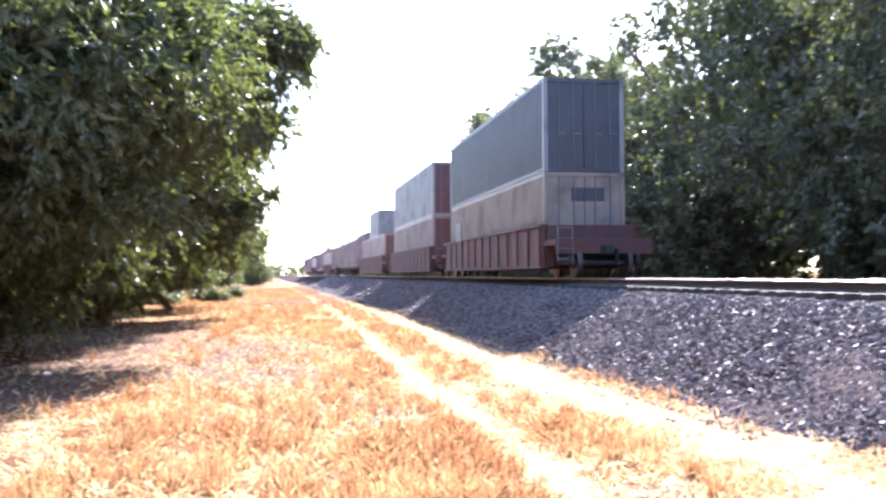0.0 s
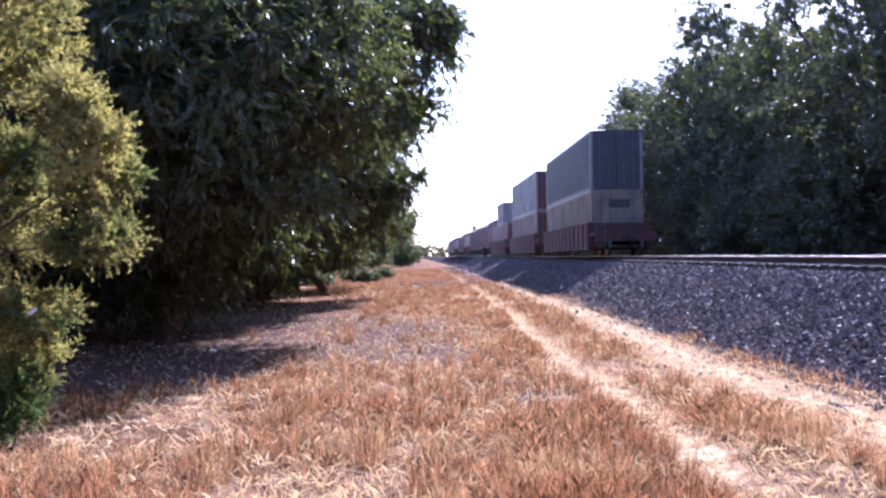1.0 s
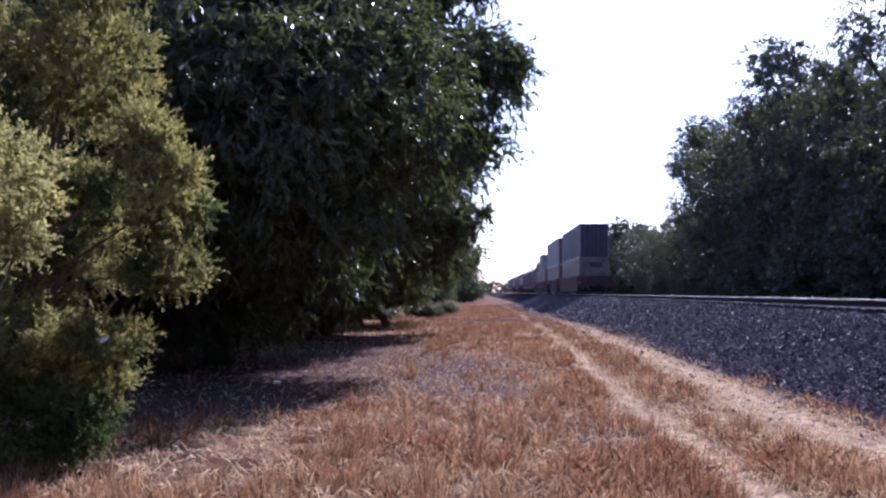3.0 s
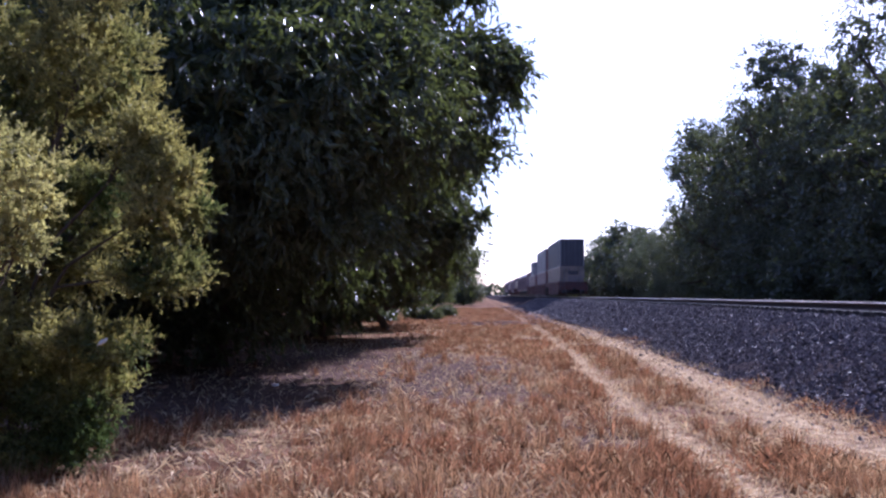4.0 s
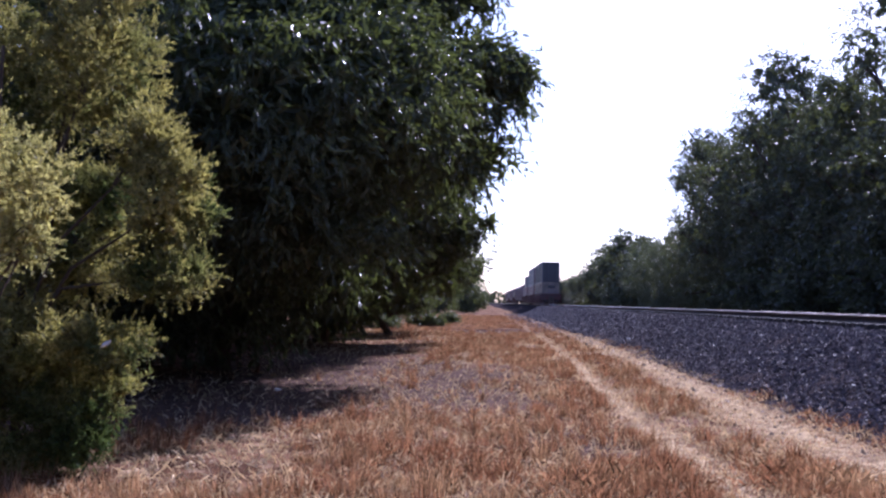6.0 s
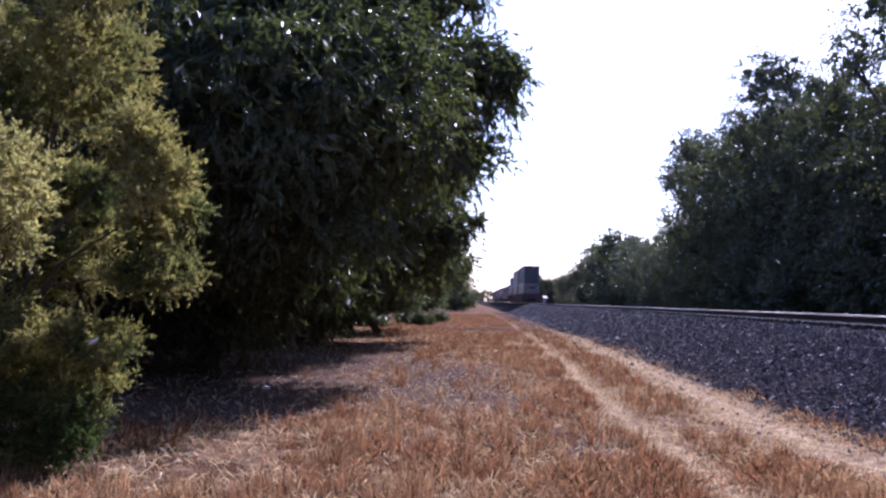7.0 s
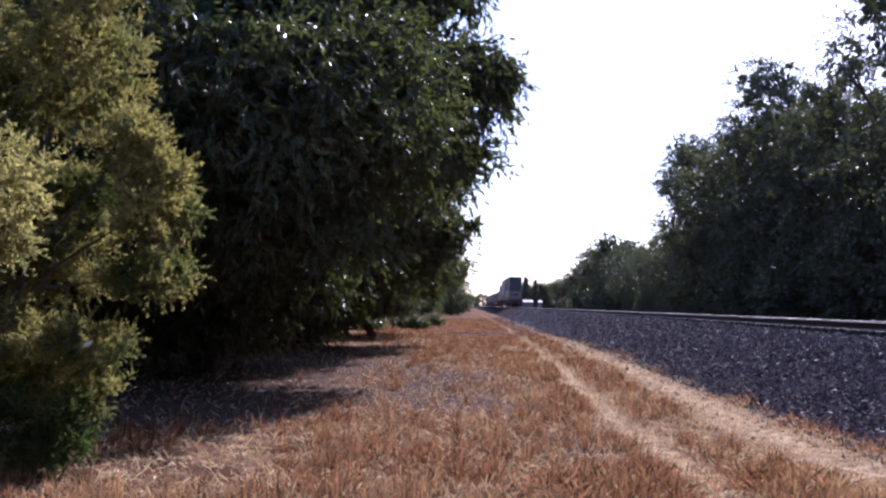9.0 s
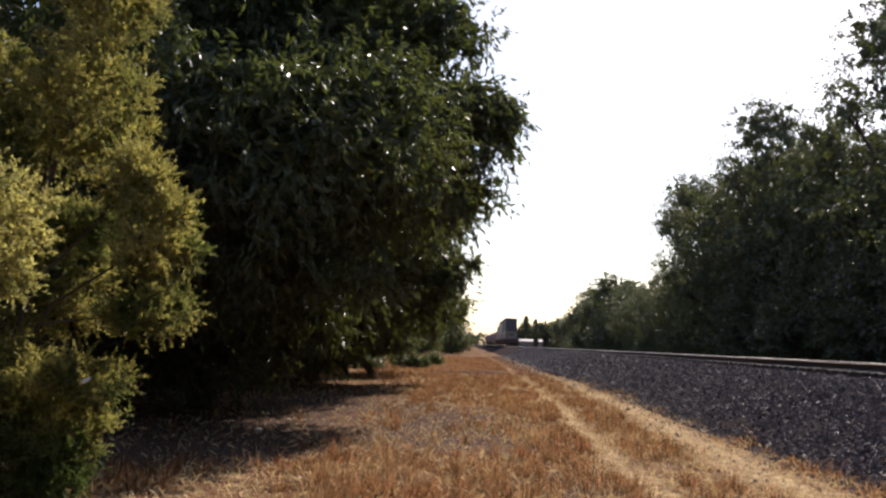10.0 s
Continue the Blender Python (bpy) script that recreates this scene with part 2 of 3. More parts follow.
def ground():
    xs = np.concatenate([np.linspace(-600, -40, 12), np.linspace(-34, -7, 14), np.linspace(-6, 7, 66), np.linspace(8, 40, 14), np.linspace(50, 600, 12)])
    ys = np.concatenate([np.linspace(-120, -5, 12), np.linspace(0, 40, 134), np.linspace(41, 160, 90), np.linspace(170, 2500, 50)])
    v = np.array([(x + bend(y), y, verge(x + bend(y), y) - 0.05 * rut(x, y)) for y in ys for x in xs])
    w = len(xs)
    f = np.array([(j * w + i, j * w + i + 1, (j + 1) * w + i + 1, (j + 1) * w + i) for j in range(len(ys) - 1) for i in range(w - 1)])
    m = bpy.data.materials.new("dry_ground")
    m.use_nodes = True
    n, l = m.node_tree.nodes, m.node_tree.links
    p = n["Principled BSDF"]
    p.inputs["Roughness"].default_value = 1.0
    p.inputs["Specular IOR Level"].default_value = 0.0
    tc, sep = n.new("ShaderNodeTexCoord"), n.new("ShaderNodeSeparateXYZ")
    l.new(tc.outputs["Object"], sep.inputs[0])

    def noise_of(sc, detail=5):
        t = n.new("ShaderNodeTexNoise")
        t.inputs["Scale"].default_value, t.inputs["Detail"].default_value = sc, detail
        l.new(tc.outputs["Object"], t.inputs["Vector"])
        return t.outputs["Fac"]

    def calc(op, a, b=0.0, c=0.0):
        k = n.new("ShaderNodeMath")
        k.operation = op
        for s, value in zip(k.inputs, (a, b, c)):
            if isinstance(value, (int, float)):
                s.default_value = value
            else:
                l.new(value, s)
        return k.outputs[0]

    def band(mid, half):
        """1 on a strip along the verge round x = mid, wavering and worn at its edges."""
        y = calc("MINIMUM", calc("MAXIMUM", calc("SUBTRACT", sep.outputs[1], 25.0), 0.0), 40.0)
        u = calc("ADD", sep.outputs[0], calc("DIVIDE", calc("MULTIPLY", y, y), 3400.0))
        u = calc("ADD", u, calc("MULTIPLY", calc("MAXIMUM", calc("SUBTRACT", sep.outputs[1], 65.0), 0.0), 0.0235))
        u = calc("SUBTRACT", u, calc("MULTIPLY", calc("SINE", calc("MULTIPLY", sep.outputs[1], 0.33)), 0.06))
        u = calc("SUBTRACT", u, calc("MULTIPLY", calc("SINE", calc("ADD", calc("MULTIPLY", sep.outputs[1], 0.81), 1.0)), 0.04))
        d = calc("DIVIDE", calc("ABSOLUTE", calc("SUBTRACT", u, mid)), half)
        return calc("SUBTRACT", 1.25, calc("ADD", d, calc("ADD", calc("MULTIPLY", calc("SUBTRACT", noise_of(5), 0.5), 1.6), calc("MULTIPLY", calc("SUBTRACT", noise_of(0.7), 0.5), 2.2))))

    def mix(a, b, fac):
        x = n.new("ShaderNodeMix")
        x.data_type = "RGBA"
        x.clamp_factor = True
        for s, value in ((x.inputs[6], a), (x.inputs[7], b)):
            if isinstance(value, tuple):
                s.default_value = (*value, 1)
            else:
                l.new(value, s)
        l.new(fac, x.inputs[0])
        return x.outputs[2]

    def step(fac, lo, hi):
        r = n.new("ShaderNodeMapRange")
        r.inputs["From Min"].default_value, r.inputs["From Max"].default_value = lo, hi
        l.new(fac, r.inputs["Value"])
        return r.outputs[0]

    c = mix((0.19, 0.105, 0.06), (0.085, 0.045, 0.027), step(noise_of(0.8), 0.44, 0.58))
    c = mix(c, (0.17, 0.108, 0.078), step(noise_of(0.22), 0.47, 0.6))
    c = mix(c, (0.36, 0.25, 0.15), step(noise_of(2.6), 0.55, 0.68))
    c = mix(c, (0.08, 0.05, 0.033), step(noise_of(9), 0.56, 0.7))
    for a, b, w, e in WORN_DARK:
        dx = calc("DIVIDE", calc("SUBTRACT", sep.outputs[0], a), w)
        dy = calc("DIVIDE", calc("SUBTRACT", sep.outputs[1], b), e)
        d = calc("SQRT", calc("ADD", calc("MULTIPLY", dx, dx), calc("MULTIPLY", dy, dy)))
        d = calc("ADD", d, calc("MULTIPLY", calc("SUBTRACT", noise_of(1.6), 0.5), 1.2))
        # bare earth colour, deepened so the tree-shaded ground turns dark enough
        c = mix(c, mix((0.135, 0.09, 0.07), (0.06, 0.04, 0.031), step(noise_of(7), 0.4, 0.6)), step(d, 1.25, 0.55))
    # the dark patch across the verge where the grass is thin
    dx, dy = calc("DIVIDE", calc("SUBTRACT", sep.outputs[0], -0.4), 3.0), calc("DIVIDE", calc("SUBTRACT", sep.outputs[1], 51.0), 5.0)
    d = calc("ADD", calc("SQRT", calc("ADD", calc("MULTIPLY", dx, dx), calc("MULTIPLY", dy, dy))), calc("MULTIPLY", calc("SUBTRACT", noise_of(0.9), 0.5), 1.2))
    c = mix(c, (0.075, 0.048, 0.04), step(d, 1.1, 0.8))
    track = calc("MAXIMUM", band(1.95, 0.3), band(3.85, 0.9))
    track = calc("SUBTRACT", track, calc("MULTIPLY", calc("MINIMUM", calc("MAXIMUM", calc("SUBTRACT", sep.outputs[1], 20.0), 0.0), 50.0), 0.014))
    c = mix(c, mix((0.53, 0.4, 0.23), (0.22, 0.145, 0.085), step(noise_of(6), 0.42, 0.62)), step(track, 0.1, 1.45))
    l.new(c, p.inputs["Base Color"])
    b = n.new("ShaderNodeBump")
    b.inputs["Strength"].default_value, b.inputs["Distance"].default_value = 0.9, 0.05
    l.new(calc("ADD", noise_of(9), calc("MULTIPLY", noise_of(40), 0.4)), b.inputs["Height"])
    l.new(b.outputs[0], p.inputs["Normal"])
    tagged(new("ground", raw_mesh("ground", v, f, m, True)), "dry straw-coloured ground with worn wheel ruts beside the railway", "ground", kind="structure")


def bank_z(u):
    """The ballast bank's height across the line."""
    xs = (4.3, 5.0, 6.8, 7.25, 7.6, 7.85, 10.1, 10.4, 11.0, 14.0)
    zs = (-0.12, 0.14, 0.99, 1.13, 1.16, 1.22, 1.22, 1.16, 1.0, -0.15)
    return float(np.interp(u, xs, zs))


def ballast():
    us = np.linspace(4.3, 14.6, 34)
    ys = np.concatenate([np.linspace(-40, 0, 20), np.linspace(0.5, 60, 150), np.linspace(61, 200, 110), np.linspace(210, 900, 60)])
    v = np.array([(u + bend(y) + 0.14 * noise.noise((u, y * 0.5, 7)), y, bank_z(u) + 0.03 * noise.noise((u * 1.5, y * 1.5, 0))) for y in ys for u in us])
    w = len(us)
    f = np.array([(j * w + i, j * w + i + 1, (j + 1) * w + i + 1, (j + 1) * w + i) for j in range(len(ys) - 1) for i in range(w - 1)])
    tagged(new("embankment", raw_mesh("embankment", v, f, M_BALLAST)), "bank of dark grey crushed-rock ballast under the railway", "embankment", kind="structure")


def stones():
    """Loose rock on the slope that faces the verge."""
    rng = np.random.default_rng(5)
    n = 160000
    y = 6 + 120 * rng.random(n) ** 1.45
    u = 4.3 + 3.3 * rng.random(n) ** 0.8
    stray = rng.random(n) < 0.012
    u[stray] = 4.5 - 2.2 * rng.random(stray.sum()) ** 2
    z = np.array([max(bank_z(a), 0.0) + 0.03 * noise.noise((a * 1.5, b * 1.5, 0)) + 0.02 * min(b / 40, 1.5) for a, b in zip(u, y)])
    r = (0.009 + 0.02 * rng.random(n) ** 2.5) * (1 + y / 38)
    u = u + np.array([bend(b) for b in y])
    base = np.array([(1, 0, -0.4), (-1, 0, -0.4), (0, 1, -0.4), (0, -1, -0.4), (0, 0, 1)], float)
    tri = np.array([(0, 2, 4), (2, 1, 4), (1, 3, 4), (3, 0, 4)])     # the underside lies in the bed
    v = base[None] * (0.65 + 0.7 * rng.random((n, 5, 1))) + rng.normal(size=(n, 5, 3)) * 0.22
    v = v * r[:, None, None] * np.array([1.2, 1.2, 0.85]) + np.stack([u, y, z + r * 0.4], 1)[:, None, :]
    f = (tri[None] + (np.arange(n) * 5)[:, None, None]).reshape(-1, 3)
    tagged(new("ballast_stones", raw_mesh("ballast_stones", v.reshape(-1, 3), f, M_STONE)), "loose angular grey ballast stones on the bank", "stones", kind="stuff")


def rails():
    line = thing("railway_track", "single railway track of worn steel rails on dark timber sleepers", "railway", kind="structure")
    for side in (-0.755, 0.755):
        prof = [(-0.07, -0.17), (0.07, -0.17), (0.07, -0.155), (0.012, -0.135), (0.012, -0.045), (0.037, -0.03), (0.037, -0.004), (0.028, 0.0), (-0.028, 0.0), (-0.037, -0.004), (-0.037, -0.03), (-0.012, -0.045), (-0.012, -0.135), (-0.07, -0.155)]
        ys = list(range(-40, 60, 20)) + list(range(60, 700, 8))
        v = np.array([(TRACK_X + side + bend(y) + a, y, RAIL_Z + b) for y in ys for a, b in prof])
        k = len(prof)
        f = np.array([(j * k + i, j * k + (i + 1) % k, (j + 1) * k + (i + 1) % k, (j + 1) * k + i) for j in range(len(ys) - 1) for i in range(k)])
        r = new("rail", raw_mesh("rail", v, f, M_RUST))
        r.parent = line
        v = np.array([(TRACK_X + side + bend(y) + a, y, RAIL_Z + b) for y in ys for a, b in ((-0.040, -0.034), (-0.040, -0.003), (-0.028, 0.003), (0.028, 0.003), (0.040, -0.003), (0.040, -0.034))])
        f = np.array([(j * 6 + i, j * 6 + i + 1, j * 6 + i + 7, j * 6 + i + 6) for j in range(len(ys) - 1) for i in range(5)])
        tagged(new("running_surface", raw_mesh("running_surface", v, f, M_RAIL)), "polished rail top").parent = r
    bm = box(-1.3, 1.3, -0.115, 0.115, -0.1, 0.08, 0.012)
    me = bpy.data.meshes.new("sleeper")
    bm.to_mesh(me)
    bm.free()
    me.materials.append(M_TIE)
    rng = random.Random(3)
    for i in range(280):
        y = 8 + i * 0.54
        s = new("sleeper", me)
        s.parent = line
        s.matrix_basis = pose(TRACK_X + bend(y) + rng.uniform(-0.03, 0.03), y, RAIL_Z - 0.25, 0, 0, rng.uniform(-1, 1))


def blades(name, label, mat, n, seed, low, high, flat, thick, patchy, reach=70):
    """Blades over the verge, fewer in the ruts; flat: how far they lie over."""
    rng = np.random.default_rng(seed)
    y = 5.0 + (reach - 5.0) * rng.random(n) ** 2.4
    u = rng.uniform(-7.5, 5.8, n)
    g = np.array([noise.noise((a * 0.55, b * 0.55, 9)) + 0.7 * noise.noise((a * 1.9, b * 1.9, 4)) for a, b in zip(u, y)])
    r = np.array([rut(a, b) for a, b in zip(u, y)])
    p = np.array([worn(a, b) for a, b in zip(u, y)])
    grown = cover(u + 0.9 * g, y + 2.0 * g)
    grown = grown if patchy > 0.3 else 0.15 + 0.85 * grown
    keep = (rng.random(n) < np.clip(0.72 + 1.7 * patchy * g, 0.1, 1) * grown) & (rng.random(n) > r * (0.82 if patchy > 0.3 else 0.0)) & (rng.random(n) > 0.75 * p * (patchy > 0.3)) & (rng.random(n) > np.clip((u - 4.0) / 1.4, 0, 1))
    u, y, g, r = u[keep], y[keep], g[keep], r[keep]
    n = len(u)
    h = (low + (high - low) * rng.random(n) ** 1.6) * np.clip(0.85 + 1.4 * g * (patchy > 0.3), 0.3, 1.9) * (1 - 0.6 * r)
    foot = np.stack([u, y, np.array([verge(a, b) for a, b in zip(u, y)]) - 0.008], 1)
    foot[:, 0] += np.array([bend(b) for b in y])
    a = rng.random(n) * math.tau
    wide = thick * (0.6 + 0.8 * rng.random(n)) * (1 + y / 11)
    side = np.stack([np.cos(a), np.sin(a), np.zeros(n)], 1) * wide[:, None]
    lean = np.stack([rng.normal(size=n) * flat, rng.normal(size=n) * flat, 0.15 + np.abs(rng.normal(size=n))], 1)
    lean *= (h / np.linalg.norm(lean, axis=1))[:, None]
    bent = lean * 0.55
    bent[:, 2] += 0.12 * h
    v = np.stack([foot - side, foot + side, foot + bent + side * 0.7, foot + lean], 1).reshape(-1, 3)
    tagged(new(name, raw_mesh(name, v, np.arange(4 * n).reshape(n, 4), mat)), label, "grass", kind="stuff")


def tufts():
    """Taller bunches of dry grass, standing apart."""
    rng = np.random.default_rng(14)
    n, each = 5000, 36
    y = 5.2 + 45 * rng.random(n) ** 1.9
    u = rng.uniform(-6, 4.6, n)
    keep = (rng.random(n) < cover(u, y)) & np.array([rut(a, b) < 0.3 and noise.noise((a * 0.55, b * 0.55, 9)) > -0.25 for a, b in zip(u, y)])
    u, y = np.repeat(u[keep], each), np.repeat(y[keep], each)
    n = len(u)
    tall = np.repeat(0.08 + 0.19 * rng.random(n // each) ** 1.6, each) * (0.5 + 0.7 * rng.random(n))
    a, r = rng.random(n) * math.tau, 0.09 * rng.random(n) ** 0.7
    out = np.stack([np.cos(a), np.sin(a), np.zeros(n)], 1)
    foot = np.stack([u, y, np.array([verge(p, q) for p, q in zip(u, y)]) - 0.01], 1) + out * r[:, None]
    foot[:, 0] += np.array([bend(q) for q in y])
    side = np.stack([-out[:, 1], out[:, 0], out[:, 2]], 1) * (0.0024 * (1 + y / 12))[:, None]
    tip = (out * (0.1 + 2.6 * r)[:, None] + rng.normal(size=(n, 3)) * 0.16 + np.array([0, 0, 1.0])) * tall[:, None]
    v = np.stack([foot - side, foot + side, foot + tip * 0.55 + side * 0.7, foot + tip], 1).reshape(-1, 3)
    tagged(new("grass_tufts", raw_mesh("grass_tufts", v, np.arange(4 * n).reshape(n, 4), M_GRASS)), "taller rust-brown dry grass tufts on the verge", "grass", kind="stuff")


def grass():
    blades("dry_grass", "short rust-brown dry grass stubble over the verge", M_GRASS, 560000, 11, 0.03, 0.15, 0.45, 0.0016, 0.8, 110)
    tufts()
    blades("straw", "pale dry straw lying over the verge", M_STRAW, 190000, 12, 0.03, 0.2, 1.1, 0.0032, 0.25, 50)


def signal_case():
    """A dark equipment case on a short post at the edge of the ballast."""
    y = 110.0
    t = thing("equipment_case", "dark steel equipment case on a short post beside the track", "cabinet")
    bm = bmesh.new()
    add_tube(bm, [(0, 0, -0.3), (0, 0, 0.3), (0, 0, 0.6)], [0.07, 0.065, 0.065], 8)
    part("post", bm, M_RUST, t)
    body = part("body", box(-0.3, 0.3, -0.2, 0.2, 0.45, 1.35, 0.02), M_TIE, t)
    part("door", box(-0.26, 0.26, -0.225, -0.2, 0.5, 1.28, 0.01), M_TIE, body)
    part("lid", box(-0.34, 0.34, -0.25, 0.25, 1.35, 1.42, 0.02), M_TIE, body)
    t.location = (7.4 + bend(y), y, bank_z(7.4) - 0.02)


def shed():
    """A low pale building far off, beyond the line."""
    t = thing("shed", "low pale rendered shed with a shallow roof far beyond the railway", "building")
    wall = material("pale_render", (0.2, 0.165, 0.15), 0.9, spread=0.2, scale=0.5, dark=(0.13, 0.105, 0.095), dark_scale=0.3)
    roof = material("sheet_roof", (0.32, 0.28, 0.26), 0.7, spread=0.25, scale=0.6)
    for x0, x1, y0, y1 in ((-4.0, 4.0, 0, 0.2), (-4.0, 4.0, 7.8, 8.0), (-4.0, -3.8, 0.2, 7.8), (3.8, 4.0, 0.2, 7.8)):
        part("wall", box(x0, x1, y0, y1, -0.2, 3.3), wall, t)
    bm = bmesh.new()
    ends = [[bm.verts.new((x, y, z)) for y, z in ((-0.3, 3.3), (4, 4.1), (8.3, 3.3), (8.3, 3.18), (-0.3, 3.18))] for x in (-4.3, 4.3)]
    for i in range(5):
        bm.faces.new((ends[0][i], ends[1][i], ends[1][(i + 1) % 5], ends[0][(i + 1) % 5]))
    bm.faces.new(ends[0][::-1])
    bm.faces.new(ends[1])
    part("roof", bm, roof, t)
    part("door", box(1.2, 3.4, -0.04, 0.0, 0, 2.5, 0.01), roof, t)
    t.location = (15.6, 326, 0)


ground()
ballast()
rails()
signal_case()
shed()


# ---------------------------------------------------------------- trees beside the verge
def left_trees():
    g = "trees along the verge"
    tree("shade_tree", "large dark leafy tree overhanging the dry verge", (-6.5, 21, 0), 0.26,
         [(5.55, 0, 6.6, 1.32, 2.2, 0.95), (6.5, 0.2, 7.2, 0.85, 1.0, 0.4), (5.35, 0.6, 5.2, 1.2, 1.8, 0.85), (5.0, 1, 9.3, 1.3, 2.4, 0.55), (3.4, 1, 10.2, 2.2, 3, 1.3), (2.8, 0, 6.6, 2.8, 3, 2.8), (-0.5, 0, 7, 4, 4, 3.5),
          (1.6, 0, 3.4, 2.4, 3, 1.9), (0, 0, 11, 4.5, 4.5, 3), (-2.5, -0.5, 3.6, 3.5, 3.2, 3.0), (-0.3, -1.0, 1.5, 2.6, 1.8, 1.4), (3.6, -4.6, 5.3, 2.3, 2.6, 1.8), (1.6, -6.3, 4.8, 2.6, 2.4, 2.0), (4.2, -2.2, 5.7, 1.7, 2.3, 1.7), (2.4, -4.4, 3.2, 2.2, 2.2, 1.3)],
         3400, 60, 0.17, M_LEAF, 1, 0.5, 2.2, group=g, knobs=(14, 0.6), spray=True, core=(0.7, 2.2, 16))
    tree("shade_tree", "dark leafy tree with a low branch reaching over the verge", (-6.8, 34, 0), 0.28,
         [(4.9, 0, 6.0, 1.0, 2.0, 0.5), (5.95, 0, 4.65, 0.6, 0.6, 0.16), (5.3, 0, 4.7, 0.7, 1.0, 0.32), (4.4, 0, 4.3, 0.9, 2.0, 0.8), (4.6, 0, 3.5, 0.6, 1.5, 0.5), (3.0, 0, 3.8, 1.8, 2.4, 1.1), (3.2, 0, 7.4, 3.0, 3.5, 2.2), (0, 0, 8, 4.5, 4.5, 4.5), (0, 0, 3.5, 3.5, 3.5, 2.5), (0, 0, 12.5, 5, 5, 3), (0.2, 0, 2.6, 2.4, 2.4, 1.5), (4.2, 1.5, 2.7, 1.5, 1.6, 1.0), (-0.4, -1, 1.5, 2.6, 1.8, 1.4), (3.2, -5, 5.7, 2.5, 2.8, 2.2), (4.2, -2, 6.5, 1.6, 2.4, 1.8), (1.4, -5, 3.4, 2.6, 2.6, 1.6)],
         2500, 54, 0.2, M_LEAF, 2, 0.6, 2.4, group=g, knobs=(14, 0.8), spray=True)
    tree("shade_tree", "dark leafy tree behind the olive shrub", (-11.0, 13.5, 0), 0.35,
         [(0, 0, 6.5, 4.2, 4.2, 4), (2.0, 0, 3.4, 2.8, 3, 2.4), (0, 0, 10.5, 4.4, 4.4, 3), (-3, 0, 4, 4, 4, 3.4), (1.5, 0, 1.6, 2.6, 2.4, 1.5)],
         800, 42, 0.16, M_LEAF, 3, 0.6, 2.0, group=g, knobs=(12, 0.9))
    tree("shade_tree", "dark leafy tree with low hanging branches", (-8.0, 47, 0), 0.4,
         [(1.5, 0, 7, 4.6, 4.4, 3.4), (3.4, 0, 4.0, 3.0, 3, 2.2), (0, 0, 12, 5, 5, 4), (-2.5, 0, 4.5, 4, 4, 3.2)],
         800, 42, 0.22, M_LEAF, 4, 0.8, 2.4, group=g)
    back = tree("shade_tree", "dark leafy tree in the wood behind the verge", (-15, 26, 0), 0.4,
                [(0, 0, 7, 5.5, 5.5, 4.5), (2.5, 0, 3.6, 4, 4, 3), (-2.5, -1, 3.6, 4, 4, 3), (0, 0, 12.5, 5, 5, 3.6), (0, 0, 2, 5, 5, 1.8)],
                900, 16, 0.36, M_LEAF, 5, 0.8, 2.2, group=g, core=(0.7, 1.8, 7))
    rng = random.Random(8)
    # Those with y under 2 stand unseen beside and behind the camera, cutting skylight.
    for x, y, s in ((-16, 36, 1), (-16, 48, 1), (-18, 17, 1), (-18, 6, 1), (-10.5, 62, 0.8), (-11, 76, 0.75), (-11, 92, 0.7), (-12, 112, 0.65), (-5.4, 140, 0.55), (-6.6, 158, 0.6), (-8.5, 180, 0.6), (-9, 126, 0.6),
                    (-15, -5, 1), (-11, -17, 1), (-12, -30, 1.1), (-13, -44, 1.1), (-11, -58, 1.1), (-10.5, 1.5, 0.9), (-19, 60, 1), (-22, 84, 0.9), (-9.5, 57, 0.85), (-15, 210, 0.6), (-18, 250, 0.6), (-22, 300, 0.6)):
        k = copy_thing(back, pose(x, y, 0, 0, 0, rng.uniform(0, 360)))
        k.scale = (s, s, s * rng.uniform(0.92, 1.06))
    tree("young_tree", "small leafy tree with a short bare stem at the wood's edge", (-5.1, 40.8, 0), 0.17,
         [(0.2, 0, 2.6, 1.6, 1.5, 1.3), (0.9, 0, 1.7, 1.1, 1.1, 0.7), (-0.4, 0, 3.8, 1.5, 1.4, 1.2)], 420, 26, 0.13, M_LEAF, 6, 0.4, 0.9, category="tree")
    low = tree("ground_shrub", "low green shrub on the dry verge under the trees", (-5.2, 60, 0), 0.04,
               [(0, 0, 0.45, 1.3, 0.9, 0.5), (0.8, 0, 0.3, 0.8, 0.7, 0.4)], 160, 22, 0.11, M_LEAF, 7, 0.25, 0.2, category="shrub", group="low shrubs")
    for x, y, s in ((-3.9, 68, 0.9), (-6.5, 52, 0.8)):
        copy_thing(low, pose(x, y, 0, 0, 0, 70 * x)).scale = (s, s, s)


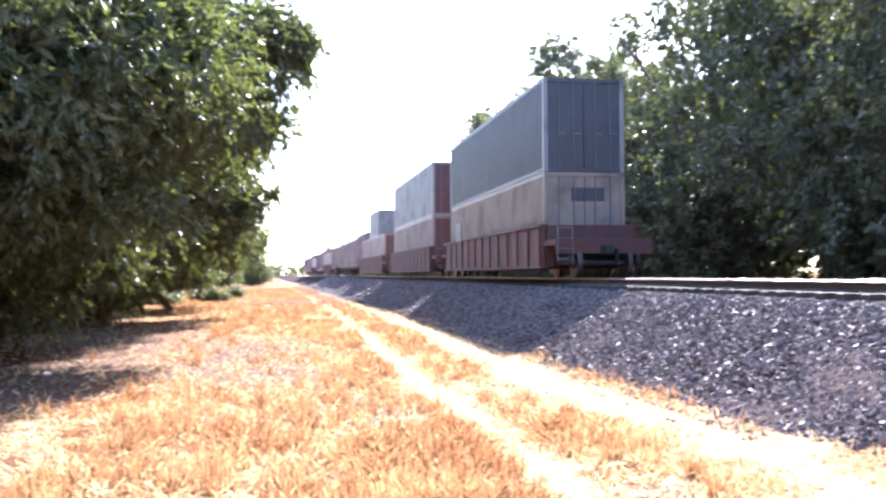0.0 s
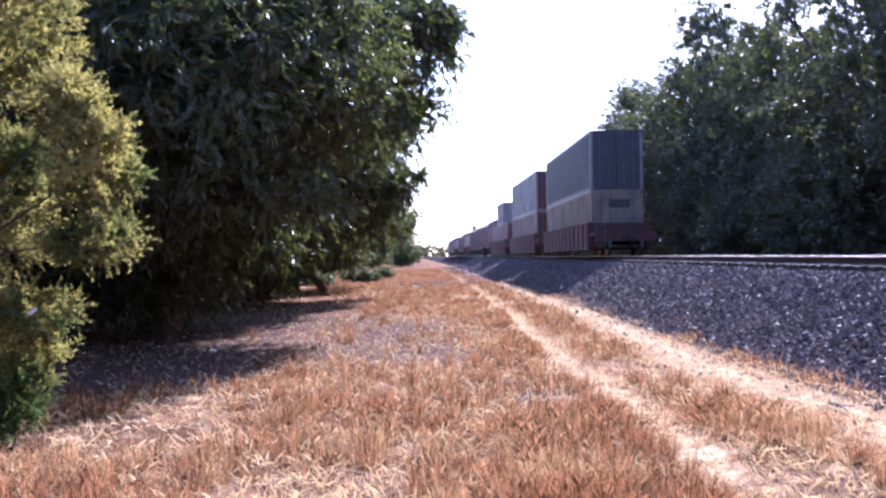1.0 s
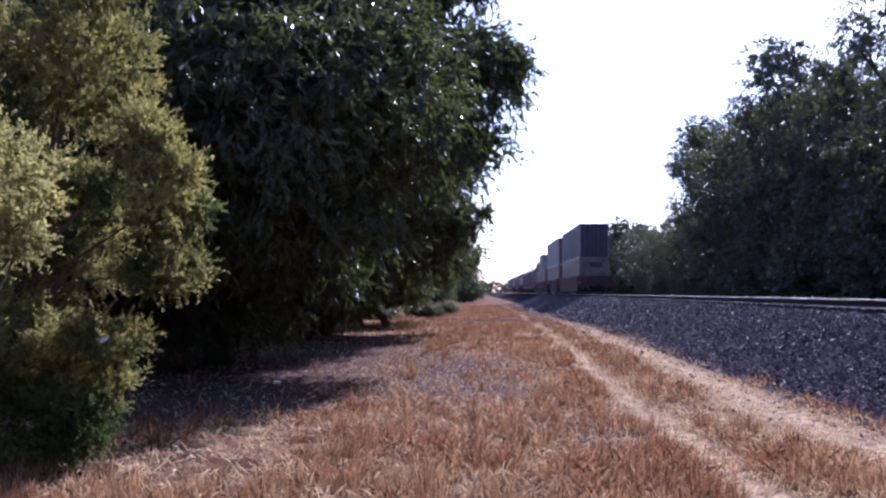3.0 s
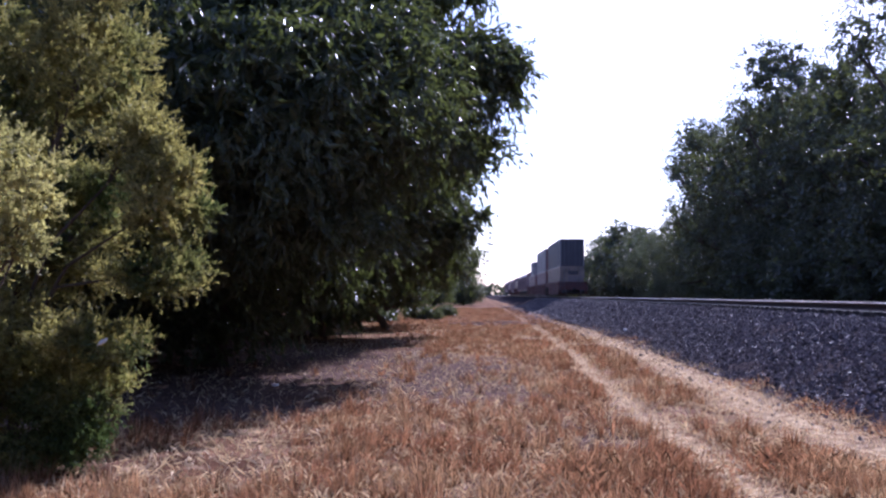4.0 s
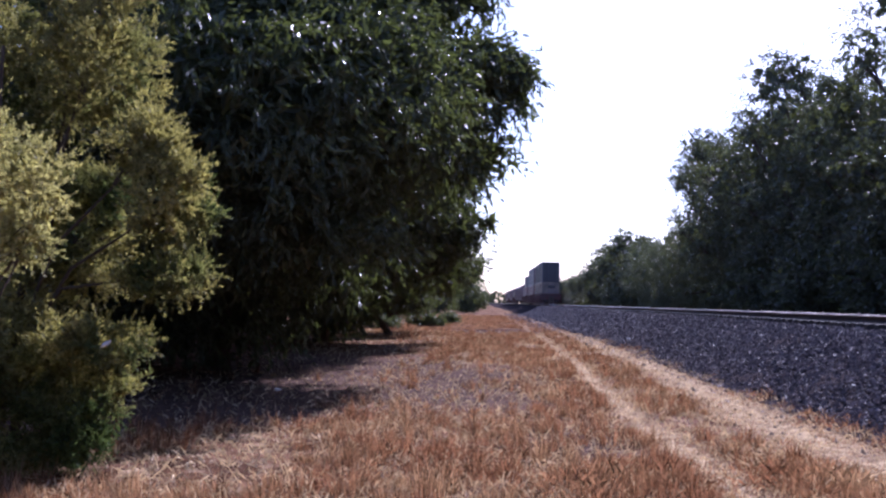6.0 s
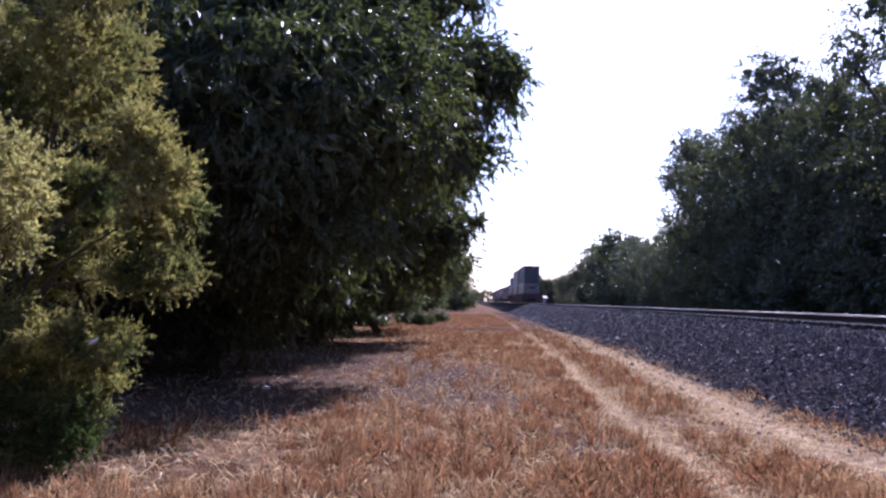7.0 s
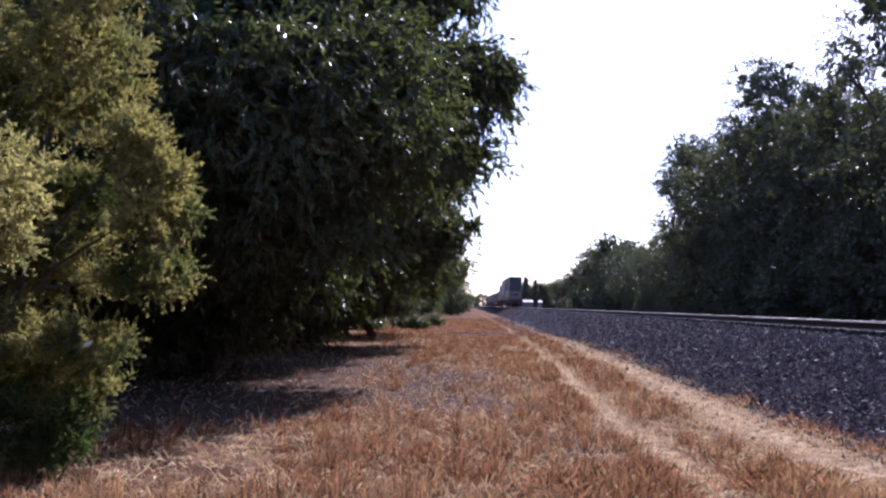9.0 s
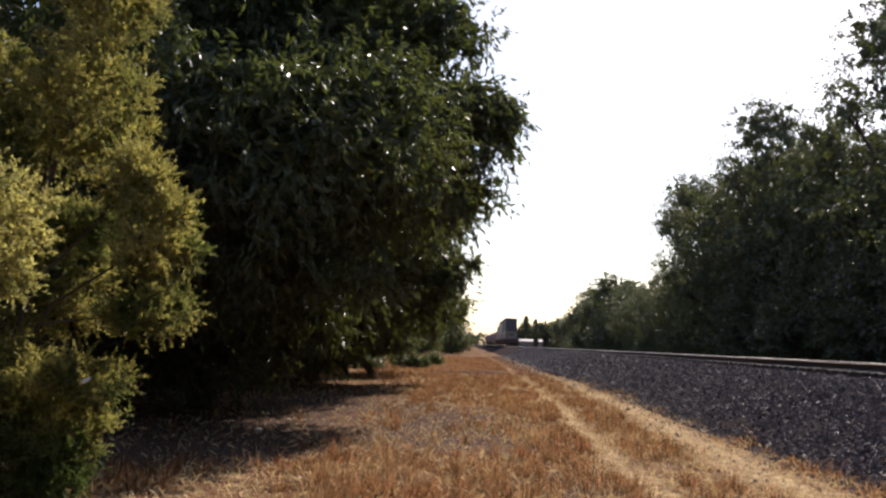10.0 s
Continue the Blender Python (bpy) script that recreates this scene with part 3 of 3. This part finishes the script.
def shrub():
    tree("olive_shrub", "tall olive-green shrub with sunlit yellowish leaf tufts, foliage to the ground", (-4.9, 8.6, 0), 0.055,
         [(0.75, 0.2, 3.9, 0.72, 0.75, 0.8), (0.95, 0.3, 5.1, 0.55, 0.6, 0.5), (1.82, -0.5, 2.42, 0.31, 0.5, 0.5), (1.55, -0.3, 2.97, 0.31, 0.45, 0.36),
          (0.7, 0.35, 2.2, 0.5, 0.4, 0.7), (1.72, -0.5, 1.78, 0.34, 0.4, 0.18), (1.38, -0.7, 1.19, 0.42, 0.45, 0.2), (1.2, -0.7, 0.62, 0.36, 0.45, 0.34),
          (1.05, -0.8, 0.25, 0.38, 0.4, 0.18), (-0.15, 0, 3.3, 0.6, 0.6, 1.3), (0.0, -0.1, 1.35, 0.6, 0.6, 1.1), (0.4, -0.6, 1.0, 0.45, 0.4, 0.5)],
         2100, 95, 0.036, M_BUSH, 21, 0.12, 0.7, -0.6, spray=True, trunks=3, category="shrub", knobs=(40, 0.2), core=(0.72, 2.6, 26))


def pale_shrub():
    tree("olive_shrub", "pale yellow-green shrub with fine sunlit leaf tufts beside a darker one", (-4.0, 5.6, 0), 0.035,
         [(1.0, 0, 2.3, 0.18, 0.25, 0.27), (0.95, 0, 1.93, 0.18, 0.22, 0.15), (0.62, 0, 2.5, 0.26, 0.3, 0.26), (0.5, 0, 2.0, 0.3, 0.3, 0.32), (0, 0, 1.5, 0.4, 0.4, 0.6), (-0.1, 0, 0.7, 0.4, 0.4, 0.6)],
         480, 90, 0.028, M_BUSH_PALE, 22, 0.1, 0.6, -0.6, spray=True, trunks=2, category="shrub", knobs=(14, 0.12), core=(0.7, 2.4, 18))


def right_trees():
    g = "trees beyond the railway"
    lab = "tall dark leafy tree with foliage to the ground beyond the railway"
    a = tree("oak_tree", lab, (18.0, 46, 0), 0.4, [(-1, 0, 6, 4.2, 4.5, 4), (-0.5, 1, 11.4, 3.0, 3.2, 2.6), (-1.5, -1, 3, 3.6, 4, 2.8), (2, 2, 8, 4, 4, 4), (1, -2.5, 9, 3, 3, 3)], 850, 54, 0.18, M_LEAF_R, 31, 0.7, 2.4, group=g, knobs=(14, 1.1))
    b = tree("oak_tree", lab, (19, 37, 0), 0.4, [(0, 0, 6.4, 4.5, 4.5, 4.4), (-1, 2, 12.8, 2.8, 2.8, 2.6), (-1.8, 0, 3, 3.4, 4, 2.7), (1.5, -2, 10, 3.6, 3.6, 3.4)], 850, 54, 0.18, M_LEAF_R, 32, 0.7, 2.4, group=g, knobs=(14, 1.1))
    c = tree("oak_tree", "dark leafy tree in the wood beyond the railway", (26, 58, 0), 0.35, [(0, 0, 5.5, 5, 5, 4.2), (-1, 2, 10.5, 3.4, 3.4, 3.2), (-1.8, 0, 2.6, 4, 4, 2.5), (1.5, -2, 9, 4, 4, 3.6)], 520, 20, 0.42, M_LEAF_R, 33, 0.9, 2.2, group=g, knobs=(10, 1.2))
    a.location, a.scale = (18.4, 45.5, 0), (0.98, 0.98, 0.98)
    b.location, b.scale = (18.6, 37.0, 0), (1.06, 1.06, 1.06)
    copy_thing(b, pose(18.2, 53.0, 0, 0, 0, 10)).scale = (1.06, 1.06, 1.04)
    rng = random.Random(12)
    # Negative y: unseen trees behind the camera, added to dim the skylight.
    row = ((b, 19.5, 28, 1.12), (a, 19, 20, 1.15), (b, 20, 11, 1.1), (a, 21, 2, 1.05), (a, 18.4, 60, 1.08), (b, 18.6, 67, 1.04), (b, 18.6, 73.5, 0.98), (a, 18.0, 82, 0.78), (a, 17.4, 90, 0.62), (a, 17, 98, 0.56), (a, 17.5, 105, 0.58),
           (c, 17.8, 116, 0.74), (c, 18, 124, 0.84), (c, 18, 136, 0.84), (c, 18, 150, 0.82), (c, 18, 166, 0.7), (c, 18, 185, 0.62), (c, 18.5, 208, 0.66), (c, 20, 235, 0.7), (c, 22, 265, 0.7), (c, 26, 300, 0.7), (c, 10.5, 352, 0.6), (c, 15, 356, 0.8), (c, 20, 352, 0.8), (c, 25, 350, 0.8),
           (c, 27, 33, 1.1), (c, 27, 50, 1.1), (c, 27, 15, 1.1), (c, 27, 70, 1.0), (c, 26, 90, 0.8), (c, 25, 115, 0.7), (c, 24, 145, 0.6), (c, 27, 24, 1.1), (c, 27, 42, 1.1), (c, 20, -9, 1.05), (c, 19, -20, 1.1), (c, 19, -32, 1.1), (c, 19, -46, 1.1), (c, 18, -60, 1.1))
    for kind, x, y, s in row:
        k = copy_thing(kind, pose(x, y, 0, 0, 0, rng.uniform(0, 360)))
        k.scale = (s, s, s * rng.uniform(0.97, 1.03))
    spire = tree("cypress_tree", "dark narrow pointed tree far off beyond the railway", (14.2, 338, 0), 0.2, [(0, 0, 2.5, 2.0, 2.0, 2.4), (0, 0, 6.5, 1.7, 1.7, 3.0), (0, 0, 10, 1.1, 1.1, 2.2), (0, 0, 12, 0.5, 0.5, 0.9)], 170, 20, 0.5, M_LEAF_R, 35, 0.5, 1.0, group="pointed trees")
    for x, y, s in ((18.0, 341, 0.92),):
        copy_thing(spire, pose(x, y, 0, 0, 0, 50 * x)).scale = (s, s, s)


def far_woods():
    """A low line of trees closing the view at the far end of the line."""
    rng = np.random.default_rng(41)
    lobes = []
    for x in range(-150, 330, 9):
        h = 7.5 + 3.0 * rng.random()
        lobes.append((x + 4 * rng.random(), 820 + 50 * rng.random(), h * 0.5, 6 + 3 * rng.random(), 5, h * 0.55))
        lobes.append((x + 6 * rng.random(), 840 + 50 * rng.random(), h * 0.85, 3 + 2 * rng.random(), 4, h * 0.35))
    p, way = crown_points(lobes, rng, 2800, 20, 1.6)
    size = 2.3 * (0.6 + 0.8 * rng.random(len(p)))
    tagged(new("far_trees", leaf_mesh("far_trees", p, way, size, M_LEAF_R, rng, 0.2)), "low dark line of trees far off where the railway ends", "trees", kind="stuff")


far_woods()
left_trees()
shrub()
pale_shrub()
right_trees()
stones()
grass()


# ---------------------------------------------------------------- small things on the verge
def crumple(bm, size, seed):
    """A crumpled sheet with some thickness."""
    rng = random.Random(seed)
    bmesh.ops.create_icosphere(bm, subdivisions=2, radius=1.0)
    for v in bm.verts:
        k = 0.7 + 0.5 * rng.random()
        v.co = Vector((v.co.x * size[0] * k, v.co.y * size[1] * k, v.co.z * size[2] * k))


def litter():
    paper = material("weathered_paper", (0.72, 0.70, 0.66), 0.8, spread=0.15, scale=20)
    for at, size, turn, label in (((-3.88, 15.7, 0.03), (0.07, 0.04, 0.025), 20, "crumpled white scrap of litter on the shaded verge"),
                                  ((-3.3, 7.42, 1.2), (0.055, 0.012, 0.018), 35, "small white scrap caught in the olive shrub"),
                                  ((5.0, 36.5, 0.26), (0.06, 0.05, 0.06), 0, "small pale scrap at the foot of the ballast bank")):
        bm = bmesh.new()
        crumple(bm, size, int(turn) + 3)
        ob = part("litter", bm, paper, None, label)
        ob.matrix_basis = pose(*at, 0, -turn if at[2] > 1 else 0, turn)
        tagged(ob, category="litter")
    bm = bmesh.new()
    add_tube(bm, [(0, 0, 0.015), (0.02, -0.22, 0.03), (-0.03, -0.5, 0.02)], [0.018, 0.016, 0.008], 6)
    add_tube(bm, [(0.02, -0.22, 0.03), (0.12, -0.34, 0.035)], [0.01, 0.005], 5)
    stick = part("stick", bm, M_BARK, None, "dark broken stick lying beside the wheel rut")
    tagged(stick, category="stick")
    stick.location = (3.95, 9.2, verge(3.95, 9.2) - 0.02)


litter()


# ---------------------------------------------------------------- the train
def paint(name, c, rough=0.5, dirt=0.45):
    return material(name, c, rough, spread=0.25, scale=1.2, dark=tuple(k * 0.45 + 0.02 for k in c), dark_scale=0.9, amount=dirt, bump=0.15, bump_scale=6)


M_CAR = paint("oxide_red_paint", (0.10, 0.034, 0.028), 0.65)
M_UNDER = material("running_gear", (0.03, 0.026, 0.024), 0.8, spread=0.4, scale=5)
M_WHEEL = material("wheel_steel", (0.10, 0.08, 0.07), 0.45, 0.8, spread=0.3)
M_SLATE = paint("slate_blue_paint", (0.06, 0.055, 0.064))
M_CREAM = paint("cream_paint", (0.25, 0.192, 0.148))
M_MAROON = paint("maroon_paint", (0.11, 0.035, 0.035))
M_GREY = paint("grey_paint_and_glint", (0.24, 0.228, 0.225))
M_MAUVE = paint("brown_grey_paint", (0.24, 0.17, 0.16))
M_PANEL = paint("faded_white_paint", (0.22, 0.175, 0.155))
M_ROD = material("galvanised_rod", (0.16, 0.16, 0.17), 0.5, 0.7, spread=0.2)
M_MARK = paint("dark_marking", (0.05, 0.05, 0.055))
W = 2.59


def container(name, label, length, height, mat, door=None, mark=None, post=None):
    """A ribbed freight container: walls, roof, corner posts, rails, doors at the near end."""
    t = thing(name, label, "container", "containers on the train")
    h = W / 2
    for s, nm in ((-1, "side_wall"), (1, "side_wall")):
        n = int(length / 0.28)
        ys = []
        for i in range(n):
            y = 0.18 + (length - 0.36) * i / n
            d = (length - 0.36) / n
            ys += [(y, 0.035), (y + d * 0.32, 0.035), (y + d * 0.5, 0.0), (y + d * 0.82, 0.0)]
        ys.append((length - 0.18, 0.035))
        v = [(s * (h - 0.02 - d), y, z) for y, d in ys for z in (0.12, height - 0.12)]
        f = [(2 * i, 2 * i + 2, 2 * i + 3, 2 * i + 1) for i in range(len(ys) - 1)]
        me = bpy.data.meshes.new(nm)
        me.from_pydata(v, [], f)
        me.materials.append(mat)
        o = new(nm, me)
        o.parent = t
        if mark and s < 0:
            part("marking", box(-h - 0.004, -h + 0.012, length - 2.6, length - 1.4, height * 0.42, height * 0.72), mark, o)
    part("roof", box(-h + 0.02, h - 0.02, 0.02, length - 0.02, height - 0.06, height - 0.02, 0.01), mat, t)
    part("floor", box(-h + 0.02, h - 0.02, 0.02, length - 0.02, 0.03, 0.12), M_UNDER, t)
    part("front_wall", box(-h + 0.03, h - 0.03, length - 0.08, length - 0.03, 0.1, height - 0.1), mat, t)
    for x in (-h, h - 0.14):
        for y in (0, length - 0.16):
            part("corner_post", box(x, x + 0.14, y, y + 0.16, 0, height, 0.012), post or mat, t)
        for z in (0, height - 0.13):
            part("side_rail", box(x + 0.01, x + 0.13, 0.16, length - 0.16, z, z + 0.12), mat, t)
    for z in (0, height - 0.14):
        for y in (0.01, length - 0.13):
            part("end_rail", box(-h + 0.14, h - 0.14, y, y + 0.12, z, z + 0.13), mat, t)
    for x0, x1 in ((-h + 0.14, -0.01), (0.01, h - 0.14)):
        d = part("door", box(x0, x1, 0.05, 0.1, 0.13, height - 0.14, 0.008), door or mat, t)
        for k in (0.3, 0.72):
            bm = bmesh.new()
            xx = x0 + (x1 - x0) * k
            add_tube(bm, [(xx, 0.025, 0.1), (xx, 0.025, height - 0.1)], [0.02, 0.02], 6)
            add_box(bm, xx - 0.03, xx + 0.22, 0.0, 0.03, height * 0.4, height * 0.4 + 0.04)
            part("locking_bar", bm, M_ROD, d)
        if mark:
            part("sign_panel", box(max(x0, -0.42), min(x1, 0.64), 0.035, 0.052, 2.0, 2.42), mark, d, "dark sign panel")
            part("sign_panel", box(max(x0, -0.38), min(x1, 1.12), 0.035, 0.052, 1.25, 1.86), M_PANEL, d, "pale sign panel")
    return t


def bogie(parent, y):
    b = part("bogie_frame", box(-1.1, -0.95, y - 1.25, y + 1.25, 0.38, 0.68, 0.05), M_UNDER, parent)
    part("bogie_frame", box(0.95, 1.1, y - 1.25, y + 1.25, 0.38, 0.68, 0.05), M_UNDER, parent)
    part("bolster", box(-1.0, 1.0, y - 0.25, y + 0.25, 0.4, 0.75, 0.03), M_UNDER, parent)
    wheels = []
    for dy in (-0.88, 0.88):
        bm = bmesh.new()
        for s in (-1, 1):
            add_tube(bm, [(s * 0.69, 0, 0), (s * 0.73, 0, 0)], [0.47, 0.47], 20)
            add_tube(bm, [(s * 0.73, 0, 0), (s * 0.83, 0, 0)], [0.44, 0.435], 20)
            add_tube(bm, [(s * 0.83, 0, 0), (s * 0.9, 0, 0)], [0.16, 0.13], 10)
        add_tube(bm, [(-1.0, 0, 0), (1.0, 0, 0)], [0.09, 0.09], 8)
        w = part("wheelset", bm, M_WHEEL, parent)
        w.location = (0, y + dy, 0.44)
        wheels.append(w)
    return wheels


def well_car(length=20.2, well=16.6, mat=None):
    """A well wagon: two deep side girders, a low floor between, a raised deck over a bogie at each end."""
    mat = mat or M_CAR
    c = thing("well_wagon", "oxide-red container well wagon with deep side girders", "railway wagon", "wagons of the train")
    e = (length - well) / 2
    for s in (-1, 1):
        a, b = sorted((s * 1.36, s * 1.5))
        g = part("side_girder", box(a, b, e - 0.2, length - e + 0.2, 0.32, 1.6, 0.02), mat, c)
        p0, p1 = sorted((s * 1.36, s * 1.56))
        for z in (0.3, 1.55):
            part("flange", box(p0, p1, e - 0.3, length - e + 0.3, z, z + 0.07), mat, g)
        for i in range(13):
            y = e + well * i / 12
            part("stiffener", box(*sorted((s * 1.5, s * 1.55)), y - 0.04, y + 0.04, 0.37, 1.55), mat, g)
    part("well_floor", box(-1.36, 1.36, e, length - e, 0.28, 0.36), mat, c)
    for y0, y1 in ((0.35, e), (length - e, length - 0.35)):
        part("end_deck", box(-1.45, 1.45, y0, y1, 0.95, 1.12, 0.02), mat, c)
    for y in (0.3, length - 0.38):
        part("end_sill", box(-1.45, 1.45, y, y + 0.08, 0.7, 1.14, 0.01), mat, c)
    for y in (e - 0.3, length - e + 0.2):
        part("end_bulkhead", box(-1.36, 1.36, y, y + 0.1, 0.36, 1.6, 0.01), mat, c)
    for y0, y1 in ((-0.25, 0.35), (length - 0.35, length + 0.25)):
        part("coupler", box(-0.12, 0.12, y0, y1, 0.68, 0.95, 0.03), M_UNDER, c)
    part("air_hose", box(0.3, 0.36, 0.1, 0.3, 0.35, 0.85, 0.02), M_UNDER, c)
    ladder = bmesh.new()
    for z in (0.55, 0.85, 1.15, 1.45):
        add_tube(ladder, [(-1.4, 0.28, z), (-0.95, 0.28, z)], [0.014, 0.014], 5)
    for x in (-1.4, -0.95):
        add_tube(ladder, [(x, 0.28, 0.5), (x, 0.28, 1.6)], [0.014, 0.014], 5)
    part("ladder", ladder, M_ROD, c)
    wheels = bogie(c, 1.5) + bogie(c, length - 1.5)
    return c, wheels


def hopper(length=17.0):
    """A covered hopper wagon with a rounded roof and ribbed sides."""
    c = thing("hopper_wagon", "dark covered hopper wagon with a rounded roof", "railway wagon", "wagons of the train")
    prof = [(-1.5, 1.0), (-1.55, 1.3), (-1.55, 3.5), (-1.35, 3.85), (-0.8, 4.15), (0, 4.25), (0.8, 4.15), (1.35, 3.85), (1.55, 3.5), (1.55, 1.3), (1.5, 1.0)]
    bm = bmesh.new()
    rings = [[bm.verts.new((x, y, z)) for x, z in prof] for y in (0.9, length - 0.9)]
    for i in range(len(prof)):
        j = (i + 1) % len(prof)
        bm.faces.new((rings[0][i], rings[1][i], rings[1][j], rings[0][j]))
    bm.faces.new(rings[0])
    bm.faces.new(rings[1][::-1])
    body = part("body", bm, M_MAUVE, c)
    for s in (-1, 1):
        for i in range(12):
            y = 1.2 + (length - 2.4) * i / 11
            part("rib", box(*sorted((s * 1.55, s * 1.62)), y - 0.05, y + 0.05, 1.1, 3.5), M_MAUVE, body)
    part("underframe", box(-1.3, 1.3, 0.2, length - 0.2, 0.75, 1.0), M_UNDER, c)
    part("walkway", box(-0.4, 0.4, 0.9, length - 0.9, 4.27, 4.33), M_UNDER, c)
    for y in (-0.25, length - 0.35):
        part("coupler", box(-0.12, 0.12, y, y + 0.6, 0.68, 0.95, 0.03), M_UNDER, c)
    for k in (0.3, 0.5, 0.7):
        part("discharge_chute", box(-0.7, 0.7, length * k - 0.5, length * k + 0.5, 0.3, 0.8, 0.05), M_UNDER, c)
    return c, bogie(c, 1.6) + bogie(c, length - 1.6)


TAIL, SPEED = 24.8, 17.6     # the rearmost wagon's end at the start, metres a second
moving = []                  # thing, its place along the train, height over the rails
rolling = []                 # wheelsets that turn


def consist():
    s = 0.0
    car, wheels = well_car()
    moving.append((car, s, 0.0))
    rolling.extend(wheels)
    low = container("container", "cream ribbed freight container, lower of two on a well wagon", 16.15, 2.9, M_CREAM, None, M_MARK)
    # M_GREY on the posts paints in the sun's glint along the corner edge.
    top = container("container", "slate-blue ribbed freight container stacked on a cream one", 16.15, 2.9, M_SLATE, None, None, M_GREY)
    moving.append((low, s + 2.0, 0.36))
    moving.append((top, s + 2.0, 3.27))
    s += 20.9
    low2 = container("container", "brown ribbed freight container, lower of two on a well wagon", 16.15, 2.9, M_MAUVE, M_MAROON)
    top2 = container("container", "pale grey ribbed freight container with a maroon door end", 16.15, 2.9, M_GREY, M_MAROON)
    c2 = copy_thing(car, pose(0, 0, 0))
    moving.append((c2, s, 0.0))
    moving.append((low2, s + 2.0, 0.36))
    moving.append((top2, s + 2.0, 3.27))
    s += 20.9
    short = container("container", "short pale grey freight container stacked on a brown one", 6.1, 2.1, M_GREY)
    moving.append((short, s + 6.0, 3.27))
    hop, _ = hopper()
    loads = [low2, None, None, low, None, low2, None, None]
    for i, load in enumerate(loads):
        if load is None:
            moving.append((hop if i == 1 else copy_thing(hop, pose(0, 0, 0)), s, 0.0))
            s += 17.6
        else:
            moving.append((copy_thing(car, pose(0, 0, 0)), s, 0.0))
            c = copy_thing(load, pose(0, 0, 0))
            tagged(c, "ribbed freight container single on a well wagon")
            moving.append((c, s + 2.0, 0.36))
            s += 20.9


def motions():
    """The train runs on along the line; its rear wheelsets roll."""
    times = [k * 0.5 for k in range(21)]
    for ob, s, z in moving:
        rows = []
        for t in times:
            y = TAIL + s + SPEED * t
            rows.append((t, pose(TRACK_X + bend(y), y, RAIL_Z + z, 0, 0, heading(y))))
        walk(ob, rows)
    for w in rolling:
        x, y, z = w.location
        walk(w, [(k / 30, pose(x, y, z, -math.degrees(SPEED * k / 30 / 0.44), 0, 0)) for k in range(301)])


consist()
motions()
